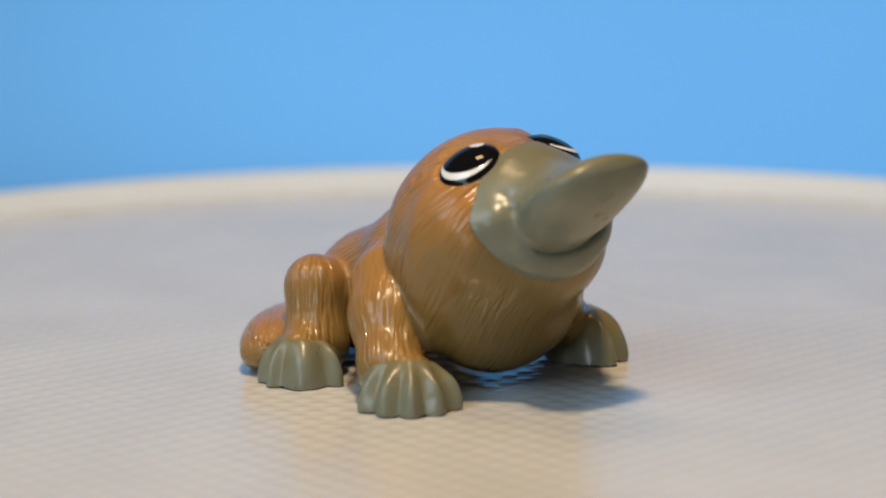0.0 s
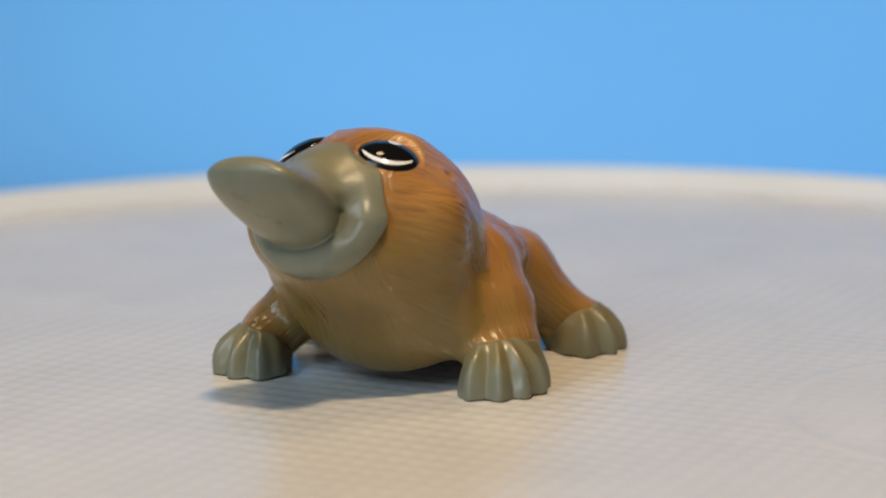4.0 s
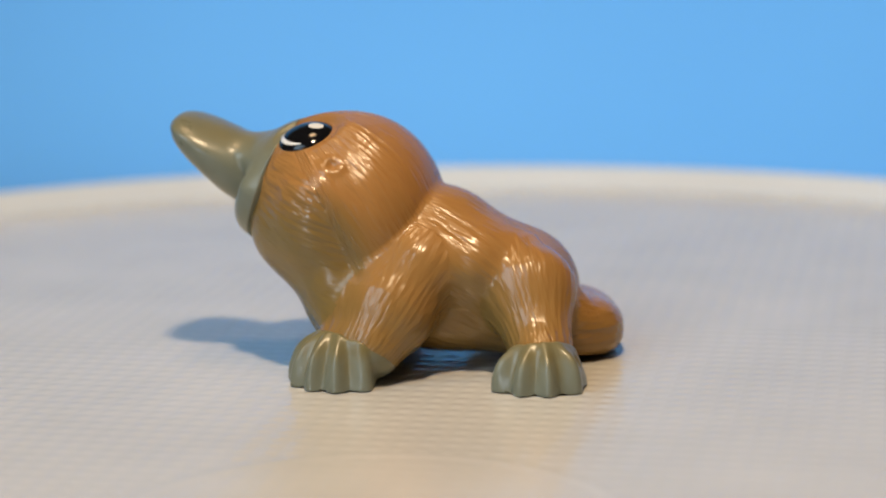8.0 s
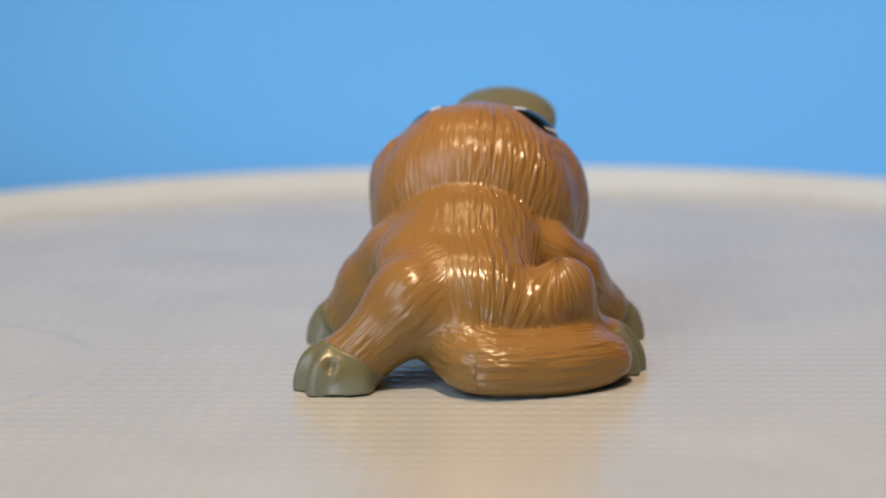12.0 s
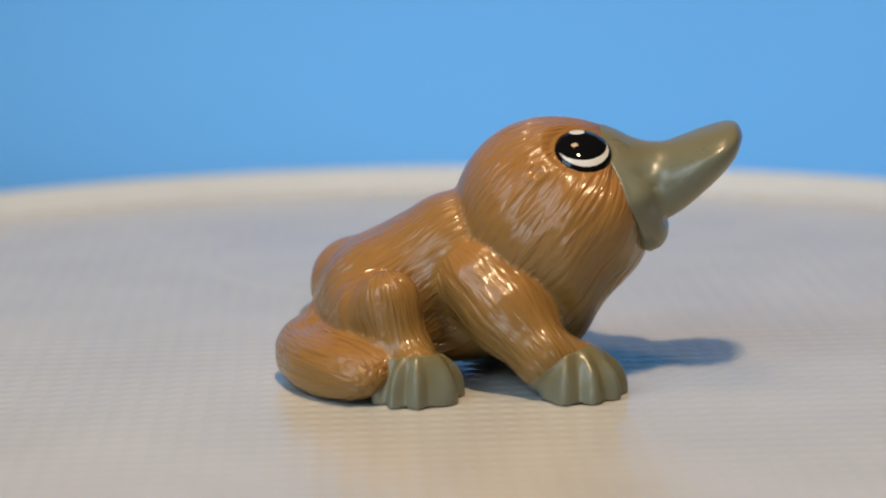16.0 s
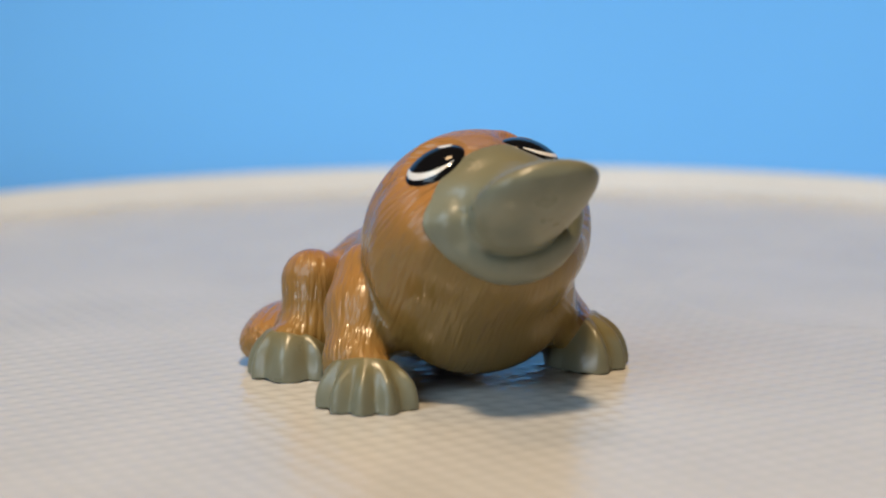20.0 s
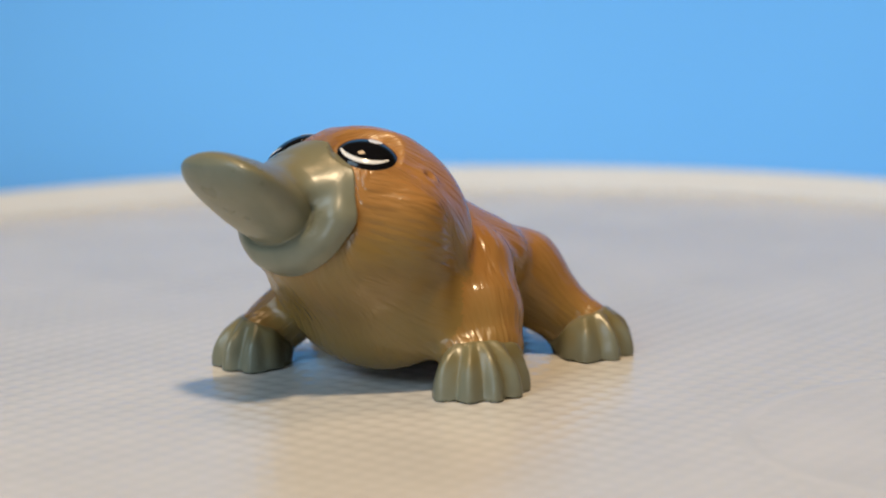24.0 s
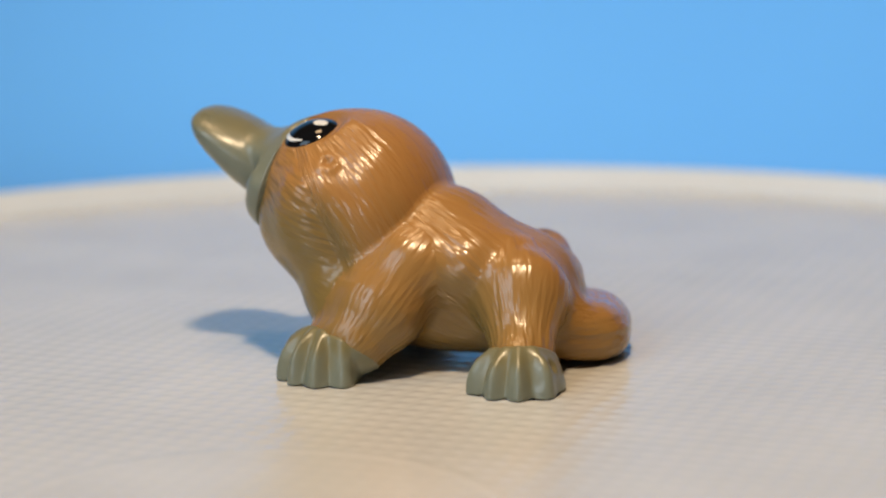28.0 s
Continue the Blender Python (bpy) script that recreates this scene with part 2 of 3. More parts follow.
def build_desk():
    bm = bmesh.new()
    bmesh.ops.create_cube(bm, size=1.0, matrix=Matrix.LocRotScale((0, 0.05, -0.045), None, (1.3, 0.9, 0.036)))
    bmesh.ops.bevel(bm, geom=bm.edges[:], offset=0.003, segments=2, affect="EDGES")
    me = bpy.data.meshes.new("tabletop")
    bm.to_mesh(me)
    bm.free()
    me.materials.append(PLASTER)
    desk = tagged(new("desk"), "plain pale desk under the blue card backdrop", "desk")
    desk.location = (0, 0.05, -0.78)
    top = new("tabletop", me)
    top.parent = desk
    top.location = (0, -0.05, 0.78)
    for x in (-0.58, 0.58):
        for y in (-0.38, 0.38):
            bm = bmesh.new()
            bmesh.ops.create_cube(bm, size=1.0, matrix=Matrix.LocRotScale((x, y, 0.3585), None, (0.05, 0.05, 0.717)))
            me = bpy.data.meshes.new("leg")
            bm.to_mesh(me)
            bm.free()
            me.materials.append(PLASTER)
            leg = new("leg", me)
            leg.parent = desk


# ================= turntable =================
RIM_R, RIM_Z = 0.1170, 0.0024
PITCH = 0.0023
RING = Vector((0.040, 0.042, 0.0))
RING_R = 0.0215


def build_turntable():
    table = tagged(new("turntable"), "round white plastic turntable with a studded surface and raised rim", "turntable")
    flat = RIM_R - 0.0058
    v, f = lathe([(0.0, -0.0006), (flat, -0.0006), (flat, -0.011), (0.0, -0.011)], 256)
    mesh_object("tray", v, f, PLASTIC, table)
    prof = [(flat, -0.011), (flat, -0.0005)] + [(flat + 0.0042 * i / 6, RIM_Z * math.sin(math.pi / 2 * i / 6) ** 2) for i in range(1, 6)]
    prof += [(RIM_R - 0.0014 + 0.0014 * math.sin(radians(a)), RIM_Z - 0.0014 + 0.0014 * math.cos(radians(a))) for a in range(0, 91, 15)]
    prof += [(RIM_R, -0.009), (RIM_R - 0.002, -0.011), (flat, -0.011)]
    v, f = lathe(prof, 256)
    mesh_object("rim", v, f, MATT, table, "raised cream-white rim")
    v, f = lathe([(0.0, -0.011), (0.060, -0.011), (0.060, -0.0235), (0.0, -0.0235)], 96)
    mesh_object("foot_ring", v, f, PLASTIC, table)
    # studs: a square field of low pillows
    turn = radians(-48.5)
    k = 7
    u = np.linspace(-1, 1, k)
    uu, vv = np.meshgrid(u, u, indexing="ij")
    hgt = 0.00008 * np.cos(uu * math.pi / 2) ** 2 * np.cos(vv * math.pi / 2) ** 2
    pillow = np.stack([uu * PITCH * 0.5, vv * PITCH * 0.5, hgt - 0.00008], -1).reshape(-1, 3)
    quad = np.array([(i * k + j, (i + 1) * k + j, (i + 1) * k + j + 1, i * k + j + 1) for i in range(k - 1) for j in range(k - 1)])
    n = int(flat / PITCH) + 1
    gx, gy = np.meshgrid(np.arange(-n, n + 1) * PITCH, np.arange(-n, n + 1) * PITCH, indexing="ij")
    cs, sn = math.cos(turn), math.sin(turn)
    at = np.stack([gx * cs - gy * sn, gx * sn + gy * cs], -1).reshape(-1, 2)
    at = at[np.hypot(at[:, 0], at[:, 1]) < flat - 0.003]
    rot = np.array([[cs, sn, 0], [-sn, cs, 0], [0, 0, 1]])
    low = np.where(np.hypot(at[:, 0] - RING.x, at[:, 1] - RING.y) < RING_R, 0.45, 1.0)
    pillows = np.repeat((pillow @ rot)[None], len(at), 0)
    pillows[:, :, 2] *= low[:, None]
    verts = (pillows + np.concatenate([at, np.zeros((len(at), 1))], 1)[:, None]).reshape(-1, 3)
    faces = (quad[None] + (np.arange(len(at)) * k * k)[:, None, None]).reshape(-1, 4)
    studs = mesh_object("studs", verts, faces, PLASTIC, table)
    tagged(studs, "fine square field of low moulded studs", kind="stuff")
    # a thin raised ring moulded into the surface
    v, f = lathe([(RING_R - 0.0014, -0.00010), (RING_R - 0.0005, 0.000004), (RING_R + 0.0005, 0.000004), (RING_R + 0.0014, -0.00010)], 128)
    ring = mesh_object("moulded_ring", v, f, PLASTIC, table, "faint raised ring moulded into the surface")
    ring.location = RING
    return table


# ================= figurine =================
BASE = Vector((-0.000240, -0.003280, 0.0))
HEADING = -42.64
NOD = -11.0
# its shape, in millimetres, nose along x
# ellipsoids of head and trunk: centre, radii, yaw, pitch; then how softly each runs into the rest
SKULL = {"ball": (5.64, -0.84, 14.18, 7.67, 10.77, 10.63, -3.31, -5.63), "crown": (10.4, -1.05, 19.53, 6.09, 8.05, 5.59, -9.97, 0.59),
         "chest": (8.41, 0.29, 8.15, 4.65, 9.99, 7.2, -2.2, -6.12), "throat": (11.68, -1.22, 14.1, 6.77, 9.06, 6.6, -9.97, 40.03),
         "cheek_a": (8.7, -7.1, 14.12, 3.6, 6.05, 7.93, -11.49, -0.97), "cheek_b": (11.45, -7.68, 16.11, 4.45, 5.06, 5.2, -10.89, 0.35),
         "cheek_c": (10.4, 6.75, 15.5, 4.3, 3.85, 5.4, -11.44, -2.99), "brow_a": (8.34, -4.94, 22.21, 3.16, 2.59, 2.37, -11.01, 0.09),
         "brow_b": (8.31, 2.56, 22.29, 3.41, 1.89, 2.28, -11.08, -1.25), "cheek_d": (12, 1.6, 17.2, 4.6, 4.6, 4.8, 0, 0)}
SKULL_K = {"crown": 3.0, "chest": 4.0, "throat": 3.0, "cheek_a": 2.0, "cheek_b": 2.0, "cheek_c": 2.0, "cheek_d": 2.0, "brow_a": 1.2, "brow_b": 1.2}
TRUNK = {"barrel": (-0.44, 0.42, 10.14, 8.3, 8.73, 7.94, -0.07, 0.19), "rump": (-8.18, -0.03, 7.12, 7.4, 6.86, 6.68, 0.07, -8.18),
         "hip": (-5.05, 4.37, 10.73, 5.1, 5.54, 4.18, 0.14, 0.85), "haunch": (-11.51, -3.2, 6.01, 3.81, 5.6, 4.5, 0.0, 0.01),
         "belly": (-1.6, 0.18, 4.69, 9.04, 7.19, 3.87, -0.03, 0.92)}
TRUNK_K = {"rump": 3.0, "hip": 2.0, "haunch": 1.5, "belly": 1.5}
# root, joint and end of each leg (front and hind, right and left), each with its radius
LEGS = {"fr": (-0.09, -7.57, 9.98, 4.07, 2.14, -10.12, 7.34, 3.98, 5.23, -13.73, 3.52, 2.92),
        "fl": (0.23, 7.33, 10.46, 4.08, 3.05, 9.57, 6.43, 4.35, 4.7, 11.83, 3.81, 3.2),
        "hr": (-10.42, -6.52, 7.45, 3.85, -9.48, -8.93, 8.82, 2.86, -8.44, -10.01, 3.34, 3.19),
        "hl": (-9.27, 3.93, 9.03, 4.38, -10.74, 6.06, 7.79, 4.67, -12.3, 11.56, 3.1, 2.98)}
# spine of the tail: x, y, half width, half height, height of its middle
TAIL = {"root": (-11.81, 1.27, 3.6, 2.73, 4.53), "bend": (-16.34, -0.49, 3.25, 2.42, 3.17), "side": (-16.06, -5.92, 3.26, 2.4, 2.9),
        "turn": (-14.66, -9.53, 3.15, 2.38, 2.82), "tip": (-12.55, -12.41, 3.02, 1.94, 2.65)}
# heel x, y, way, arc, length, height; then the way and breadth of each toe
FEET = {"fr": (7.76, -13.62, -43.39, 84.19, 4.97, 4.23), "fl": (7.43, 11.57, 53.88, 69.84, 5.25, 5.21),
        "hr": (-7.42, -12.54, -84.47, 95.84, 4.39, 4.31), "hl": (-12.23, 12.81, 108.31, 90.05, 5.04, 4.42)}
TOES = {"fr": ((-110, 16), (-76, 16), (-44, 15), (-12, 16), (22, 17)), "fl": ((-4, 17), (29, 15), (58, 14), (88, 15), (121, 17)),
        "hr": ((-158, 14), (-128, 14), (-97, 15), (-48, 30), (3, 16)), "hl": ((35, 18), (71, 15), (103, 15), (138, 17))}
# where the grey of each foot ends on its leg: height at the heel, rise towards the toes
ANKLE = {"fr": (3.3, 0.75), "fl": (3.3, 0.7), "hr": (3.7, 0.35), "hl": (3.2, 0.6)}
SPURS = {"hl": (-15.5, 14.4, 2.6)}
# the blade of the bill: yaw, side offset, half width, half height, its fall, height of its middle, rise, curl, tip, taper and its power, roll, swell
BLADE = {"blade": (-13.41, -0.52, 5.89, 3.85, 0.22, 19.28, 0.62, -0.0, 27.42, 6.77, 4.91, 0.06, 0.01)}
LIP = {"lip": (15.03, -2.6, 15.25, 5.19, 7.53, 4.0, -10.22, 22.29), "bridge": (14.79, -2.79, 20.14, 4.45, 5.82, 3.13, -10.98, -0.37),
       "corner": (15.3, -8.7, 18.4, 1.25, 1.25, 1.25, -11, 0)}
PLATE_AT, PLATE_WAY = (15.95, -2.8, 17.7), (0.899, -0.189, 0.394)
ROLL = {"middle": (15.95, -3.15, 18.35), "half": (6.3, 4.9), "thick": 1.85}
EYES = (((10.23, -7.36, 22.74), (0.016, -0.531, 0.847), 2.90, 3.22), ((12.05, 2.75, 23.30), (0.211, 0.273, 0.939), 2.90, 3.10))
EARS = ((5.0, -9.5, 21.3), (8.7, 7.6, 21.0))


def muzzle_edge(p):
    """How far a point lies in front of the line on which the grey face plate ends."""
    return (p - np.array(PLATE_AT)) @ np.array(PLATE_WAY)


def throat(p):
    """How far a point lies in front of the ridge that parts the hood from the throat."""
    return (p[:, 0] - 0.5 * p[:, 2] - 1.7 + 0.30 * p[:, 1]) / 1.15


def puck(p, at, n, drop, tall, wide):
    """Distance along and round an eye's axis, as a short drum."""
    n = np.array(n)
    q = p - np.array(at) + drop * n
    up = q @ n
    return np.maximum(np.abs(up) - tall, np.sqrt(np.maximum((q ** 2).sum(-1) - up ** 2, 0)) - wide)


def ring_bump(p, at, r0, high):
    r = np.sqrt(((p - np.array(at)) ** 2).sum(-1))
    return high * np.exp(-((r - r0) / (0.55 * r0)) ** 2) - high * np.exp(-(r / (0.6 * r0)) ** 2)


def skull_ground(p):
    d = egg(p, SKULL["ball"])
    for key, k in SKULL_K.items():
        d = blend(d, egg(p, SKULL[key]), k)
    return d


def skull(p):
    d = skull_ground(p)
    for at, n, a, b in EYES:
        d = blend(d, puck(p, at, n, 1.25, 1.15, 2.6), 1.6)
    f = throat(p)
    step = ease((f - 0.8) / 1.6) * np.clip(1.1 - f / 7.5, 0, 1) * np.clip((19.0 - p[:, 2]) / 4.0, 0, 1) * np.clip((p[:, 2] - 3.0) / 5.0, 0, 1)
    d = d + (0.15 + 0.55 * np.clip((p[:, 1] + 2) / 6, 0, 1)) * step
    for at in EARS:
        d = d - ring_bump(p, at, 0.9, 0.15)
    return d


def socket(p):
    """The room that is cut free above each eye."""
    out = np.full(len(p), 9.0)
    for at, n, a, b in EYES:
        n = np.array(n)
        q = p - np.array(at)
        up = q @ n
        flat = np.sqrt(np.maximum((q ** 2).sum(-1) - up ** 2, 0))
        out = np.minimum(out, np.maximum(flat - 3.1 - 1.5 * np.clip(up, 0, 3), 0.12 - up))
    return out


def trunk(p):
    d = egg(p, TRUNK["barrel"])
    for key, k in TRUNK_K.items():
        d = blend(d, egg(p, TRUNK[key]), k)
    return d


def leg(key, p):
    s, (hx, hy, way) = LEGS[key], FEET[key][:3]
    d = blend(limb(p, s[0:3], s[4:7], s[3], s[7]), limb(p, s[4:7], s[8:11], s[7], s[11]), 1.2)
    instep = (hx + 0.7 * math.cos(radians(way)), hy + 0.7 * math.sin(radians(way)), 2.7)
    return blend(d, limb(p, s[8:11], instep, s[11], 2.6), 1.0)


def tail_spine():
    """The tail's five nodes, rounded out to a smooth line of short stretches."""
    k = np.array(list(TAIL.values()))
    k = np.concatenate([2 * k[:1] - k[1:2], k, 2 * k[-1:] - k[-2:-1]])
    out = []
    for i in range(1, len(k) - 2):
        for t in (0.0, 0.25, 0.5, 0.75):
            a, b, c, d = k[i - 1:i + 3]
            out.append(0.5 * (2 * b + (c - a) * t + (2 * a - 5 * b + 4 * c - d) * t * t + (3 * b - a - 3 * c + d) * t ** 3))
    return out + [k[-2]]


def along_tail(p):
    """For each stretch of the tail's spine: how far a point lies beside it, inwards of it and along it, and the slab's sizes there."""
    nodes, run = tail_spine(), 0.0
    for a, b in zip(nodes, nodes[1:]):
        dx, dy = b[0] - a[0], b[1] - a[1]
        long = math.hypot(dx, dy)
        h = np.clip(((p[:, 0] - a[0]) * dx + (p[:, 1] - a[1]) * dy) / long ** 2, 0, 1)
        ox, oy = p[:, 0] - a[0] - h * dx, p[:, 1] - a[1] - h * dy
        yield np.hypot(ox, oy), (oy * dx - ox * dy) / long, run + h * long, *(a[i] + (b[i] - a[i]) * h for i in (2, 3, 4))
        run += long


def tail(p):
    """A thick flat paddle that bends round: a slab with rounded edges along its spine, its top rising towards the body."""
    best = None
    for off, inner, run, w, t, z in along_tail(p):
        r = 2.0
        qx, qz = off - (w - r), np.abs(p[:, 2] - z - 0.16 * np.clip(inner, -3, 3)) - (t - r)
        d = np.hypot(np.maximum(qx, 0), np.maximum(qz, 0)) + np.minimum(np.maximum(qx, qz), 0) - r
        best = d if best is None else blend(best, d, 0.8)
    return best


def toe_rib(key, ang):
    """How a foot swells along its toes and sinks between them."""
    rib = np.zeros(len(ang))
    for a, w in TOES[key]:
        off = (np.degrees(ang) - a + 180) % 360 - 180
        rib = np.maximum(rib, np.exp(-(off / (0.72 * w)) ** 2))
    return rib - 0.45


def foot(key, p):
    """A webbed foot: a flared bell ribbed by its toes."""
    hx, hy, way, arc, length, tall = FEET[key]
    r, ang = np.hypot(p[:, 0] - hx, p[:, 1] - hy) + 1e-6, np.arctan2(p[:, 1] - hy, p[:, 0] - hx)
    off = np.abs((np.degrees(ang) - way + 180) % 360 - 180)
    fan = 1 - ease((off - arc) / 50)
    rib = toe_rib(key, ang)
    edge = 2.9 + (length + 0.85 * rib - 2.9) * fan
    k = np.clip(r / edge, 0, 1.1)
    top = tall - (tall - 1.5) * k ** 3 + 0.75 * rib * fan * ease((r - 1.8) / (0.6 * length))
    d = -blend(-(p[:, 2] - top) * 0.75, -(r - edge) * 0.9, 1.0)
    if key in SPURS:
        d = d - ring_bump(p, SPURS[key], 1.0, 0.28)
    return np.maximum(d, 0.4 * np.clip(-rib, 0, 1) * fan * ease(r / length * 2 - 1) - p[:, 2])


def plate(p):
    """The grey mask round the bill, a paint's edge proud of the fur."""
    return -blend(-(skull_ground(p) - 0.1), muzzle_edge(p), 0.25)


def spoon(p):
    """The upturned blade of the bill: a bar, flatter above and keeled below, with a soft edge along each side, that thins towards a broad round tip."""
    yaw, off, wide, tall, fall, z0, rise, curl, tip, taper, power, roll, bulge = BLADE["blade"]
    c, s = math.cos(radians(yaw)), math.sin(radians(yaw))
    u, y = p[:, 0] * c + p[:, 1] * s, -p[:, 0] * s + p[:, 1] * c + off
    v = u - 20.6
    end = np.clip((u - tip + taper - 0.1) / taper, 0, 0.998)
    w = (wide - 0.05 * np.clip(23.5 - u, 0, 6) ** 2) * np.sqrt(1 - end ** power) + 0.02
    h = np.clip(tall - fall * v - bulge * v * v, 0.3, 4.6) * np.sqrt(1 - end ** 8) + 0.02
    b = p[:, 2] - z0 - rise * v - curl * v * v - roll * y
    h = h * np.where(b < 0, np.sqrt(1 - (np.clip(22.6 - u, 0, 5.5) / 6.0) ** 2) * np.sqrt(1 - 0.2 * end ** 2.5), 1)
    b = b - 0.18 * h
    h = h * np.where(b > 0, 0.82, 1.18)
    a, b = y / w, b / h
    q = np.where(b > 0, 1.8, 2.1)
    m, n = np.abs(a) ** q, np.abs(b) ** q
    k0 = (m + n) ** (1 / q)
    k1 = np.sqrt((a / w) ** 2 + (b / h) ** 2) + 1e-6
    return np.maximum(-blend(-k0 * (k0 - 1) / k1, tip - u, 0.9), 13.5 - u)


def muzzle(p):
    return blend(blend(plate(p), egg(p, LIP["bridge"]), 2.0), egg(p, LIP["corner"]), 1.2)


def lip(p):
    """The lower lip: a full roll that runs round under the blade and dies away up its sides."""
    n = np.array(PLATE_WAY) / np.linalg.norm(PLATE_WAY)
    across = np.array((-n[1], n[0], 0)) / math.hypot(n[0], n[1])
    q = p - np.array(ROLL["middle"])
    u, v, out = q @ across, q @ np.cross(n, across), q @ n
    wide, tall = ROLL["half"]
    k0 = np.sqrt((u / wide) ** 2 + (v / tall) ** 2) + 1e-6
    off = k0 * (k0 - 1) / (np.sqrt((u / wide ** 2) ** 2 + (v / tall ** 2) ** 2) + 1e-6)
    thick = ROLL["thick"] - 0.55 * ease((-u - 2) / 5) - 0.30 * ease((u - 2) / 4) - 2.0 * ease((v + 1.0) / 4.5)
    roll = np.sqrt(off ** 2 + out ** 2) - thick
    return blend(roll, -blend(-egg(p, LIP["lip"]), muzzle_edge(p) - 0.1, 1.8), 0.8)


def face(p):
    """Face plate and lower lip run into one another; the blade parts from the lip by a deep crease and flows into the brow."""
    d = blend(muzzle(p), lip(p), 1.0 + 1.2 * ease((p[:, 2] - 15.5) / 3))
    high = np.maximum(ease((p[:, 2] - 17.6 - 0.45 * (p[:, 0] - 16)) / 2.4), 0.6 * ease((-7.0 - p[:, 1]) / 3))
    blade = spoon(p)
    d = -blend(-d, blade - 0.12 + 2.6 * high, 1.0)
    return -blend(-blend(d, blade, 0.5 + 2.0 * high), socket(p), 0.35)


def hide(p):
    """All that is painted brown, as one skin: the head settles on the body in a crease that softens towards the chest."""
    d = trunk(p)
    d = blend(d, tail(p), 0.6 + 2.4 * ease((p[:, 1] + 1.5) / 4))
    for key, k in (("hr", 0.9), ("hl", 1.5), ("fr", 1.3), ("fl", 1.6)):
        d = blend(d, leg(key, p), k)
    d = np.maximum(d, 0.05 - p[:, 2])
    d = blend(d, skull(p), 0.6 + 2.2 * ease((10.5 - p[:, 2]) / 5) + 1.6 * ease((p[:, 1] - 4) / 5) * ease((14.5 - p[:, 2]) / 4))
    return -blend(-d, socket(p), 0.8)


def comb(p, c, a, rad):
    """Coordinates that run round and, drawn out, along an axis, for the combed fur."""
    a = np.array(a, float) / np.linalg.norm(a)
    v = p - np.array(c)
    along = v @ a
    side = v - along[:, None] * a
    side /= np.sqrt((side ** 2).sum(-1, keepdims=True)) + 1e-6
    return side * rad + (along * 0.17)[:, None] * a


def build_hide(toy):
    pieces = [("head", skull), ("trunk", trunk)] + [(k, (lambda p, k=k: leg(k, p))) for k in LEGS] + [("tail", tail)]
    v, f = skin(hide, (-21, -18, -0.4), (21, 17, 28), 0.22)
    g = slope(hide, v)
    owner = np.argmin(np.stack([fn(v) for _, fn in pieces], -1), -1)[f[:, 0]]
    for i, (key, fn) in enumerate(pieces):
        word, name = "", key
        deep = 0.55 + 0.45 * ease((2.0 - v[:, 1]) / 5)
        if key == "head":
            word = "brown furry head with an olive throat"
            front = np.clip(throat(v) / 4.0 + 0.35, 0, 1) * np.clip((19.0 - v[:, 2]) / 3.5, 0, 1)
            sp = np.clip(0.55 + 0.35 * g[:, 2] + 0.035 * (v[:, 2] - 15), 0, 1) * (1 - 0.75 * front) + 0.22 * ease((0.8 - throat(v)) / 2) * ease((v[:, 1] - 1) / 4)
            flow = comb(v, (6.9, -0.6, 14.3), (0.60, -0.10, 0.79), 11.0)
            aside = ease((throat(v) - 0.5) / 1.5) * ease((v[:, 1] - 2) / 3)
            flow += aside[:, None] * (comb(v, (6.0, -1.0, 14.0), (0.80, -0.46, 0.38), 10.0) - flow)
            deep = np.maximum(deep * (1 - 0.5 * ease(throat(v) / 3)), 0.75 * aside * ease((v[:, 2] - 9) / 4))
        elif key in LEGS:
            name = {"f": "front_leg", "h": "hind_leg"}[key[0]]
            s = LEGS[key]
            deep = np.full(len(v), 0.75 if key[1] == "r" else 0.6)
            flow = comb(v, s[4:7], np.array(s[8:11]) - np.array(s[4:7]), 3.6)
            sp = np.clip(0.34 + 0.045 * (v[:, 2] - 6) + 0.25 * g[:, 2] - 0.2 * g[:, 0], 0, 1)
        elif key == "tail":
            rows = [np.stack(k[:3]) for k in along_tail(v)]
            nearest = np.argmin(np.stack([k[0] for k in rows]), 0)
            off, inner, run = np.take_along_axis(np.stack(rows), nearest[None, None], 0)[0]
            flow = np.stack([inner, v[:, 2], run * 0.17], -1)
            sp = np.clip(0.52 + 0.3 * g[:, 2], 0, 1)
        else:
            flow = comb(v, (-4, 0, 8), (-0.8, 0, -0.6), 8.0)
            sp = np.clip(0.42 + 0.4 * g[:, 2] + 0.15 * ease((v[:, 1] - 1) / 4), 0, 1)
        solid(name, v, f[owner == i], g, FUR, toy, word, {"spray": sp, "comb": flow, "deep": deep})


def build_bill(toy):
    v, f = skin(face, (6, -14, 8), (31, 9, 29), 0.22)
    g = slope(face, v)
    low = (lip(v) < np.minimum(muzzle(v), spoon(v)))[f[:, 0]]
    wash = np.clip(0.55 * ease((v[:, 2] - 20.5) / 2.5) * ease((g[:, 2] - 0.2) / 0.6), 0, 1)
    solid("bill", v, f[~low], g, GREY, toy, "smooth olive-grey upturned bill", {"wash": wash})
    solid("lower_lip", v, f[low], g, GREY, toy, "rounded olive-grey lower lip", {"wash": wash})


def sole(key, p):
    """A foot with the end of its leg, up to the line where the grey paint stops."""
    hx, hy, way = FEET[key][:3]
    s = (p[:, 0] - hx) * math.cos(radians(way)) + (p[:, 1] - hy) * math.sin(radians(way))
    high, rise = ANKLE[key]
    shin = -blend(0.03 - leg(key, p), (high + rise * s - p[:, 2]) / math.sqrt(1 + rise * rise), 0.25)
    return np.maximum(blend(foot(key, p), shin, 1.3), -p[:, 2])


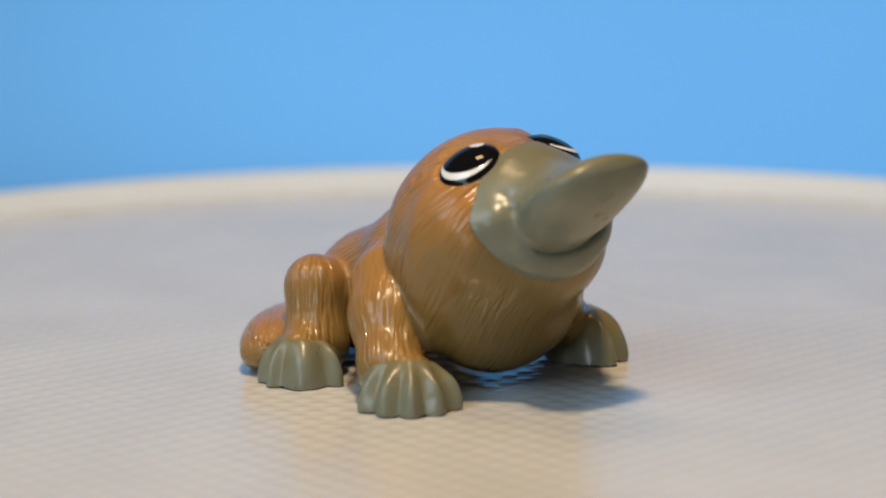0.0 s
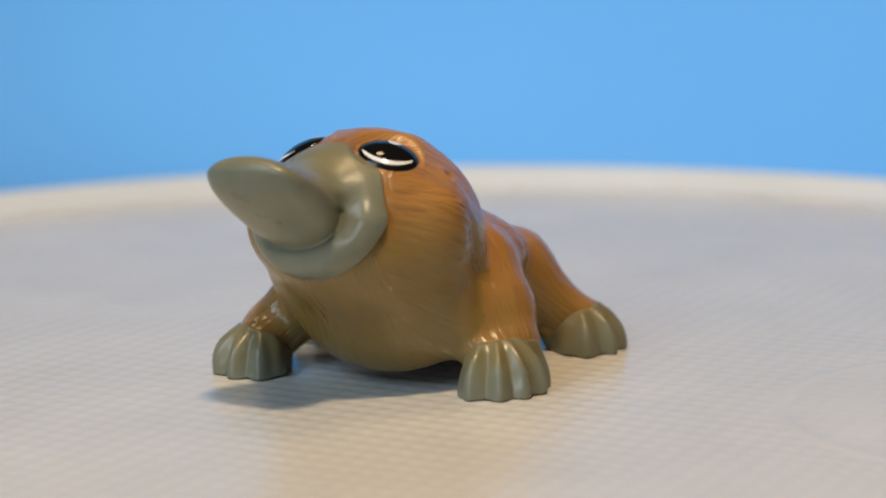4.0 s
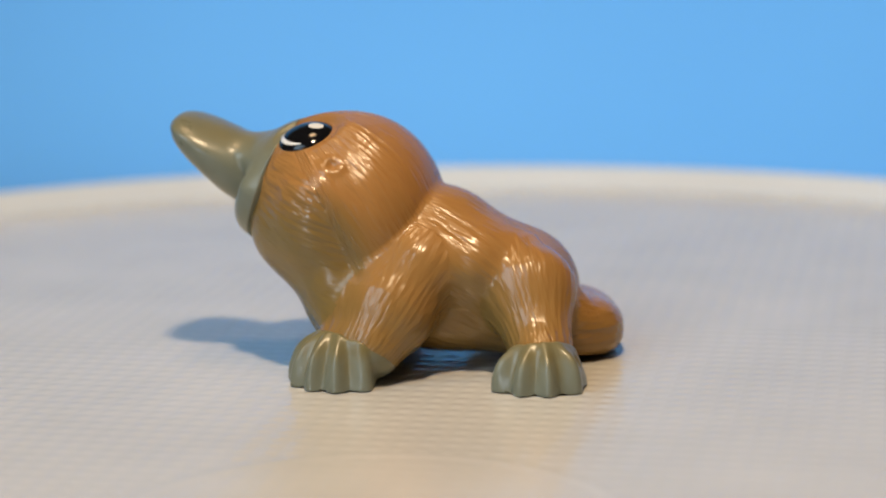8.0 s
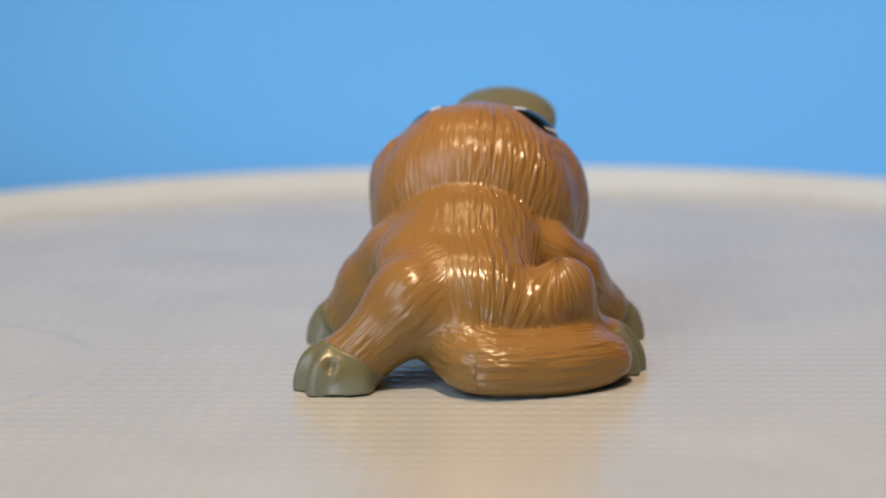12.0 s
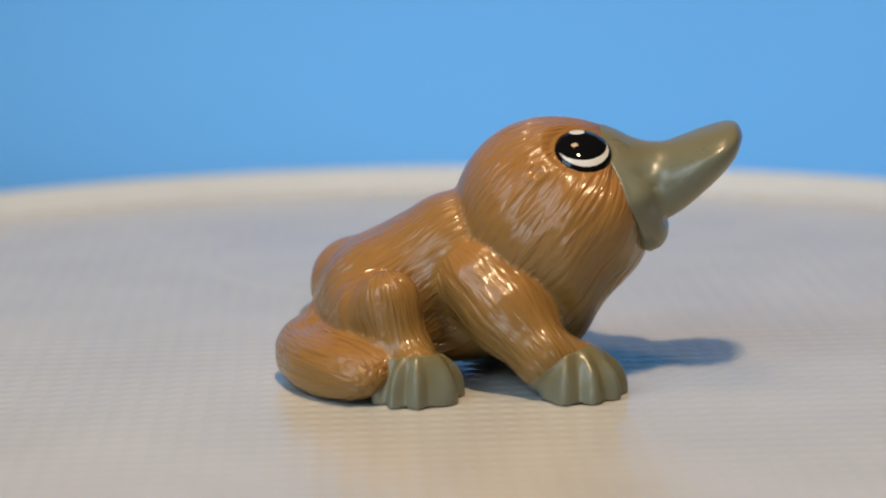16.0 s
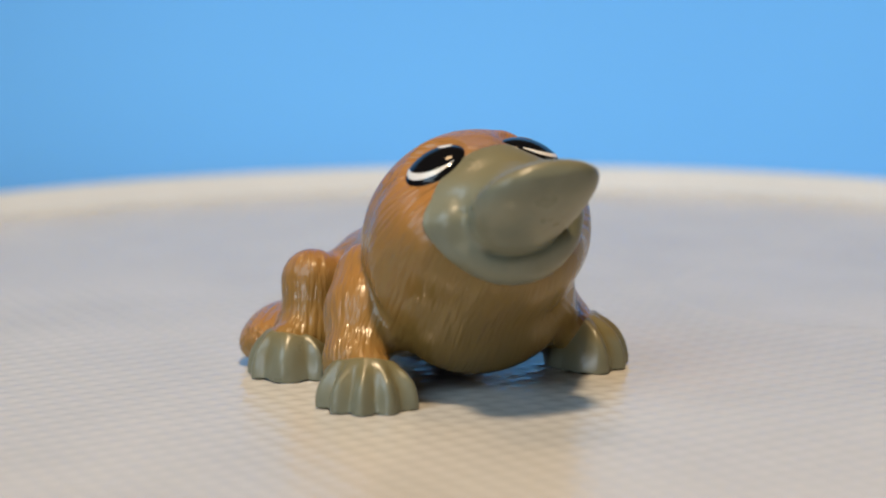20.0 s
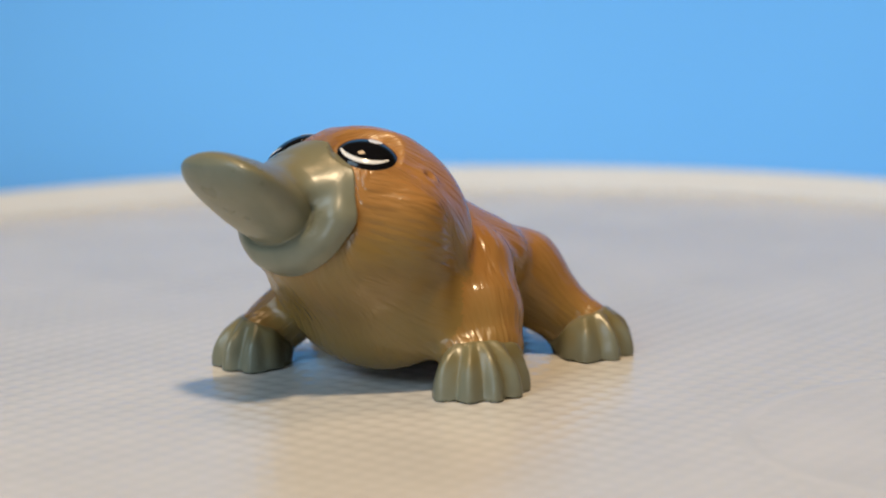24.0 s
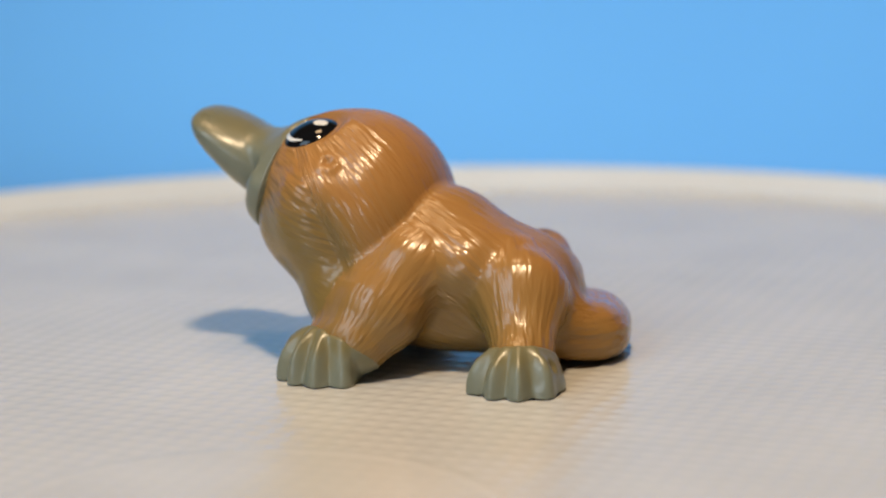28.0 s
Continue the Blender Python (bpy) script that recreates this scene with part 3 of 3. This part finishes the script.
def build_feet(toy):
    for key, (hx, hy, way, arc, length, tall) in FEET.items():
        fn = (lambda p, key=key: sole(key, p))
        v, f = skin(fn, (hx - 9, hy - 9, -0.4), (hx + 9, hy + 9, 8.0), 0.2)
        g = slope(fn, v)
        c = v[f].mean(1)
        r, ang = np.hypot(c[:, 0] - hx, c[:, 1] - hy), np.degrees(np.arctan2(c[:, 1] - hy, c[:, 0] - hx))
        gap = np.stack([np.abs((ang - a + 180) % 360 - 180) for a, w in TOES[key]], -1)
        which = np.where((r > 0.55 * length) & (gap.min(-1) < 17), gap.argmin(-1), -1)
        wash = 1.15 * np.clip(-toe_rib(key, np.arctan2(v[:, 1] - hy, v[:, 0] - hx)) + 0.25, 0, 0.85) * ease((v[:, 2] - 0.6) / 2.0)
        wash = np.maximum(wash, 0.9 * ease((v[:, 2] - ANKLE[key][0] + 0.9) / 1.6))
        word = "olive-grey webbed front foot with moulded toes" if key[0] == "f" else "olive-grey webbed hind foot with a spur"
        base = solid("foot", v, f[which < 0], g, GREY, toy, word, {"wash": wash})
        for k in range(len(TOES[key])):
            solid("toe", v, f[which == k], g, GREY, base, "", {"wash": wash})


def build_eyes(toy):
    for at, n, A, B in EYES:
        n = Vector(n).normalized()
        at = Vector(at) + n * -0.05
        front = Vector((math.cos(radians(NOD)), math.sin(radians(NOD)), 0.0))
        ex = (front - n * front.dot(n)).normalized()
        ey = n.cross(ex)
        if ey.z < 0:
            ey = -ey
        right = at.y < 0
        H = 1.15

        def spot(r, a, lift):
            x, y = r * math.cos(a), r * math.sin(a)
            z = H * max(0.0, 1 - r * r) ** 0.75 + lift + 0.02
            return (Vector(at) + ex * (A * x) + ey * (B * y) + n * z) * 0.001

        verts, faces, rings, segs = [spot(0, 0, 0)], [], 10, 40
        for i in range(1, rings + 1):
            r = math.sin(0.5 * math.pi * i / rings)
            verts += [spot(r, 2 * math.pi * j / segs, 0) for j in range(segs)]
        verts += [(Vector(w) - n * 0.0012) for w in verts[-segs:]]
        for j in range(segs):
            faces.append((0, 1 + j, 1 + (j + 1) % segs))
        for i in range(rings):
            for j in range(segs):
                a0, b0 = 1 + i * segs, 1 + (i + 1) * segs
                faces.append((a0 + j, b0 + j, b0 + (j + 1) % segs, a0 + (j + 1) % segs))
        flip = (ex.cross(ey)).dot(n) < 0
        if flip:
            faces = [tuple(reversed(q)) for q in faces]
        eye = mesh_object("eye", verts, faces, BLACK, toy, "glossy black painted eye")

        def sheet(name, rows, cols, fn):
            vs = [fn(i / rows, j / cols) for i in range(rows + 1) for j in range(cols + 1)]
            fs = [(i * (cols + 1) + j, (i + 1) * (cols + 1) + j, (i + 1) * (cols + 1) + j + 1, i * (cols + 1) + j + 1) for i in range(rows) for j in range(cols)]
            vs2 = [Vector(w) - n * 0.00012 for w in vs]
            m = len(vs)
            fs += [tuple(q + m for q in reversed(k)) for k in fs]
            ob = mesh_object(name, vs + vs2, fs, WHITE, eye)
            ob.data.validate()
            return ob

        mid, wide, k = (-66, 92, 0.22) if right else (-28, 72, 0.16)

        def crescent(s, t):
            a = radians(mid - wide + 2 * wide * s)
            sa = -math.cos(a - radians(mid))
            inner = k * sa + math.sqrt(max(0, k * k * sa * sa - k * k + 0.89 ** 2))
            outer = 0.87
            inner = min(inner, outer - 0.004)
            return spot(inner + (outer - inner) * t, a, 0.05)

        gx, gy = (-0.22, 0.64) if right else (-0.44, 0.10)

        def glint(s, t):
            a = 2 * math.pi * s
            x, y = gx + 0.26 * t * math.cos(a), gy + 0.22 * t * math.sin(a)
            return spot(math.hypot(x, y), math.atan2(y, x), 0.05)

        sheet("eye_white", 36, 5, crescent)
        sheet("eye_glint", 16, 3, glint)


def build_figurine():
    toy = tagged(new("platypus_figurine"), "glossy brown plastic platypus figurine with olive-grey bill and feet", "figurine")
    build_hide(toy)
    build_bill(toy)
    build_feet(toy)
    build_eyes(toy)
    return toy


build_room()
build_backdrop()
build_desk()
turntable = build_turntable()
figurine = build_figurine()


# ================= what moves =================
TURN = ((0, -0.2), (0.5, 7.6), (1, 17.2), (1.5, 27.0), (2, 34.7), (2.5, 42.7), (3, 52.1), (3.5, 61.8), (5.5, 95.6), (6, 104.3), (6.5, 113.5),
        (7, 123.7), (7.5, 133.0), (8, 142.9), (8.5, 154.3), (9, 166.4), (9.5, 176.6), (10, 187.2), (10.5, 197.0), (11, 207.2), (11.5, 216.3),
        (12, 225.5), (12.5, 235.1), (14.5, 275.4), (15, 287.2), (15.5, 298.6), (16, 308.8), (16.5, 317.6), (17, 326.7), (17.5, 335.9), (18, 343.4),
        (18.5, 348.4), (19, 354.2), (19.5, 362.5), (20, 371.7), (20.5, 383.0), (21, 392.2), (21.5, 400.2), (23.5, 430.7), (24, 440.1), (24.5, 450.6),
        (25, 459.2), (25.5, 466.8), (26, 474.6), (26.5, 483.5), (27, 492.7), (27.5, 503.2), (28, 513.1))


def motions():
    walk(turntable, [(t, pose(0, 0, 0, 0, 0, -a)) for t, a in TURN])
    walk(figurine, [(t, pose(0, 0, 0, 0, 0, -a) @ pose(*BASE, 0, 0, HEADING)) for t, a in TURN])


motions()
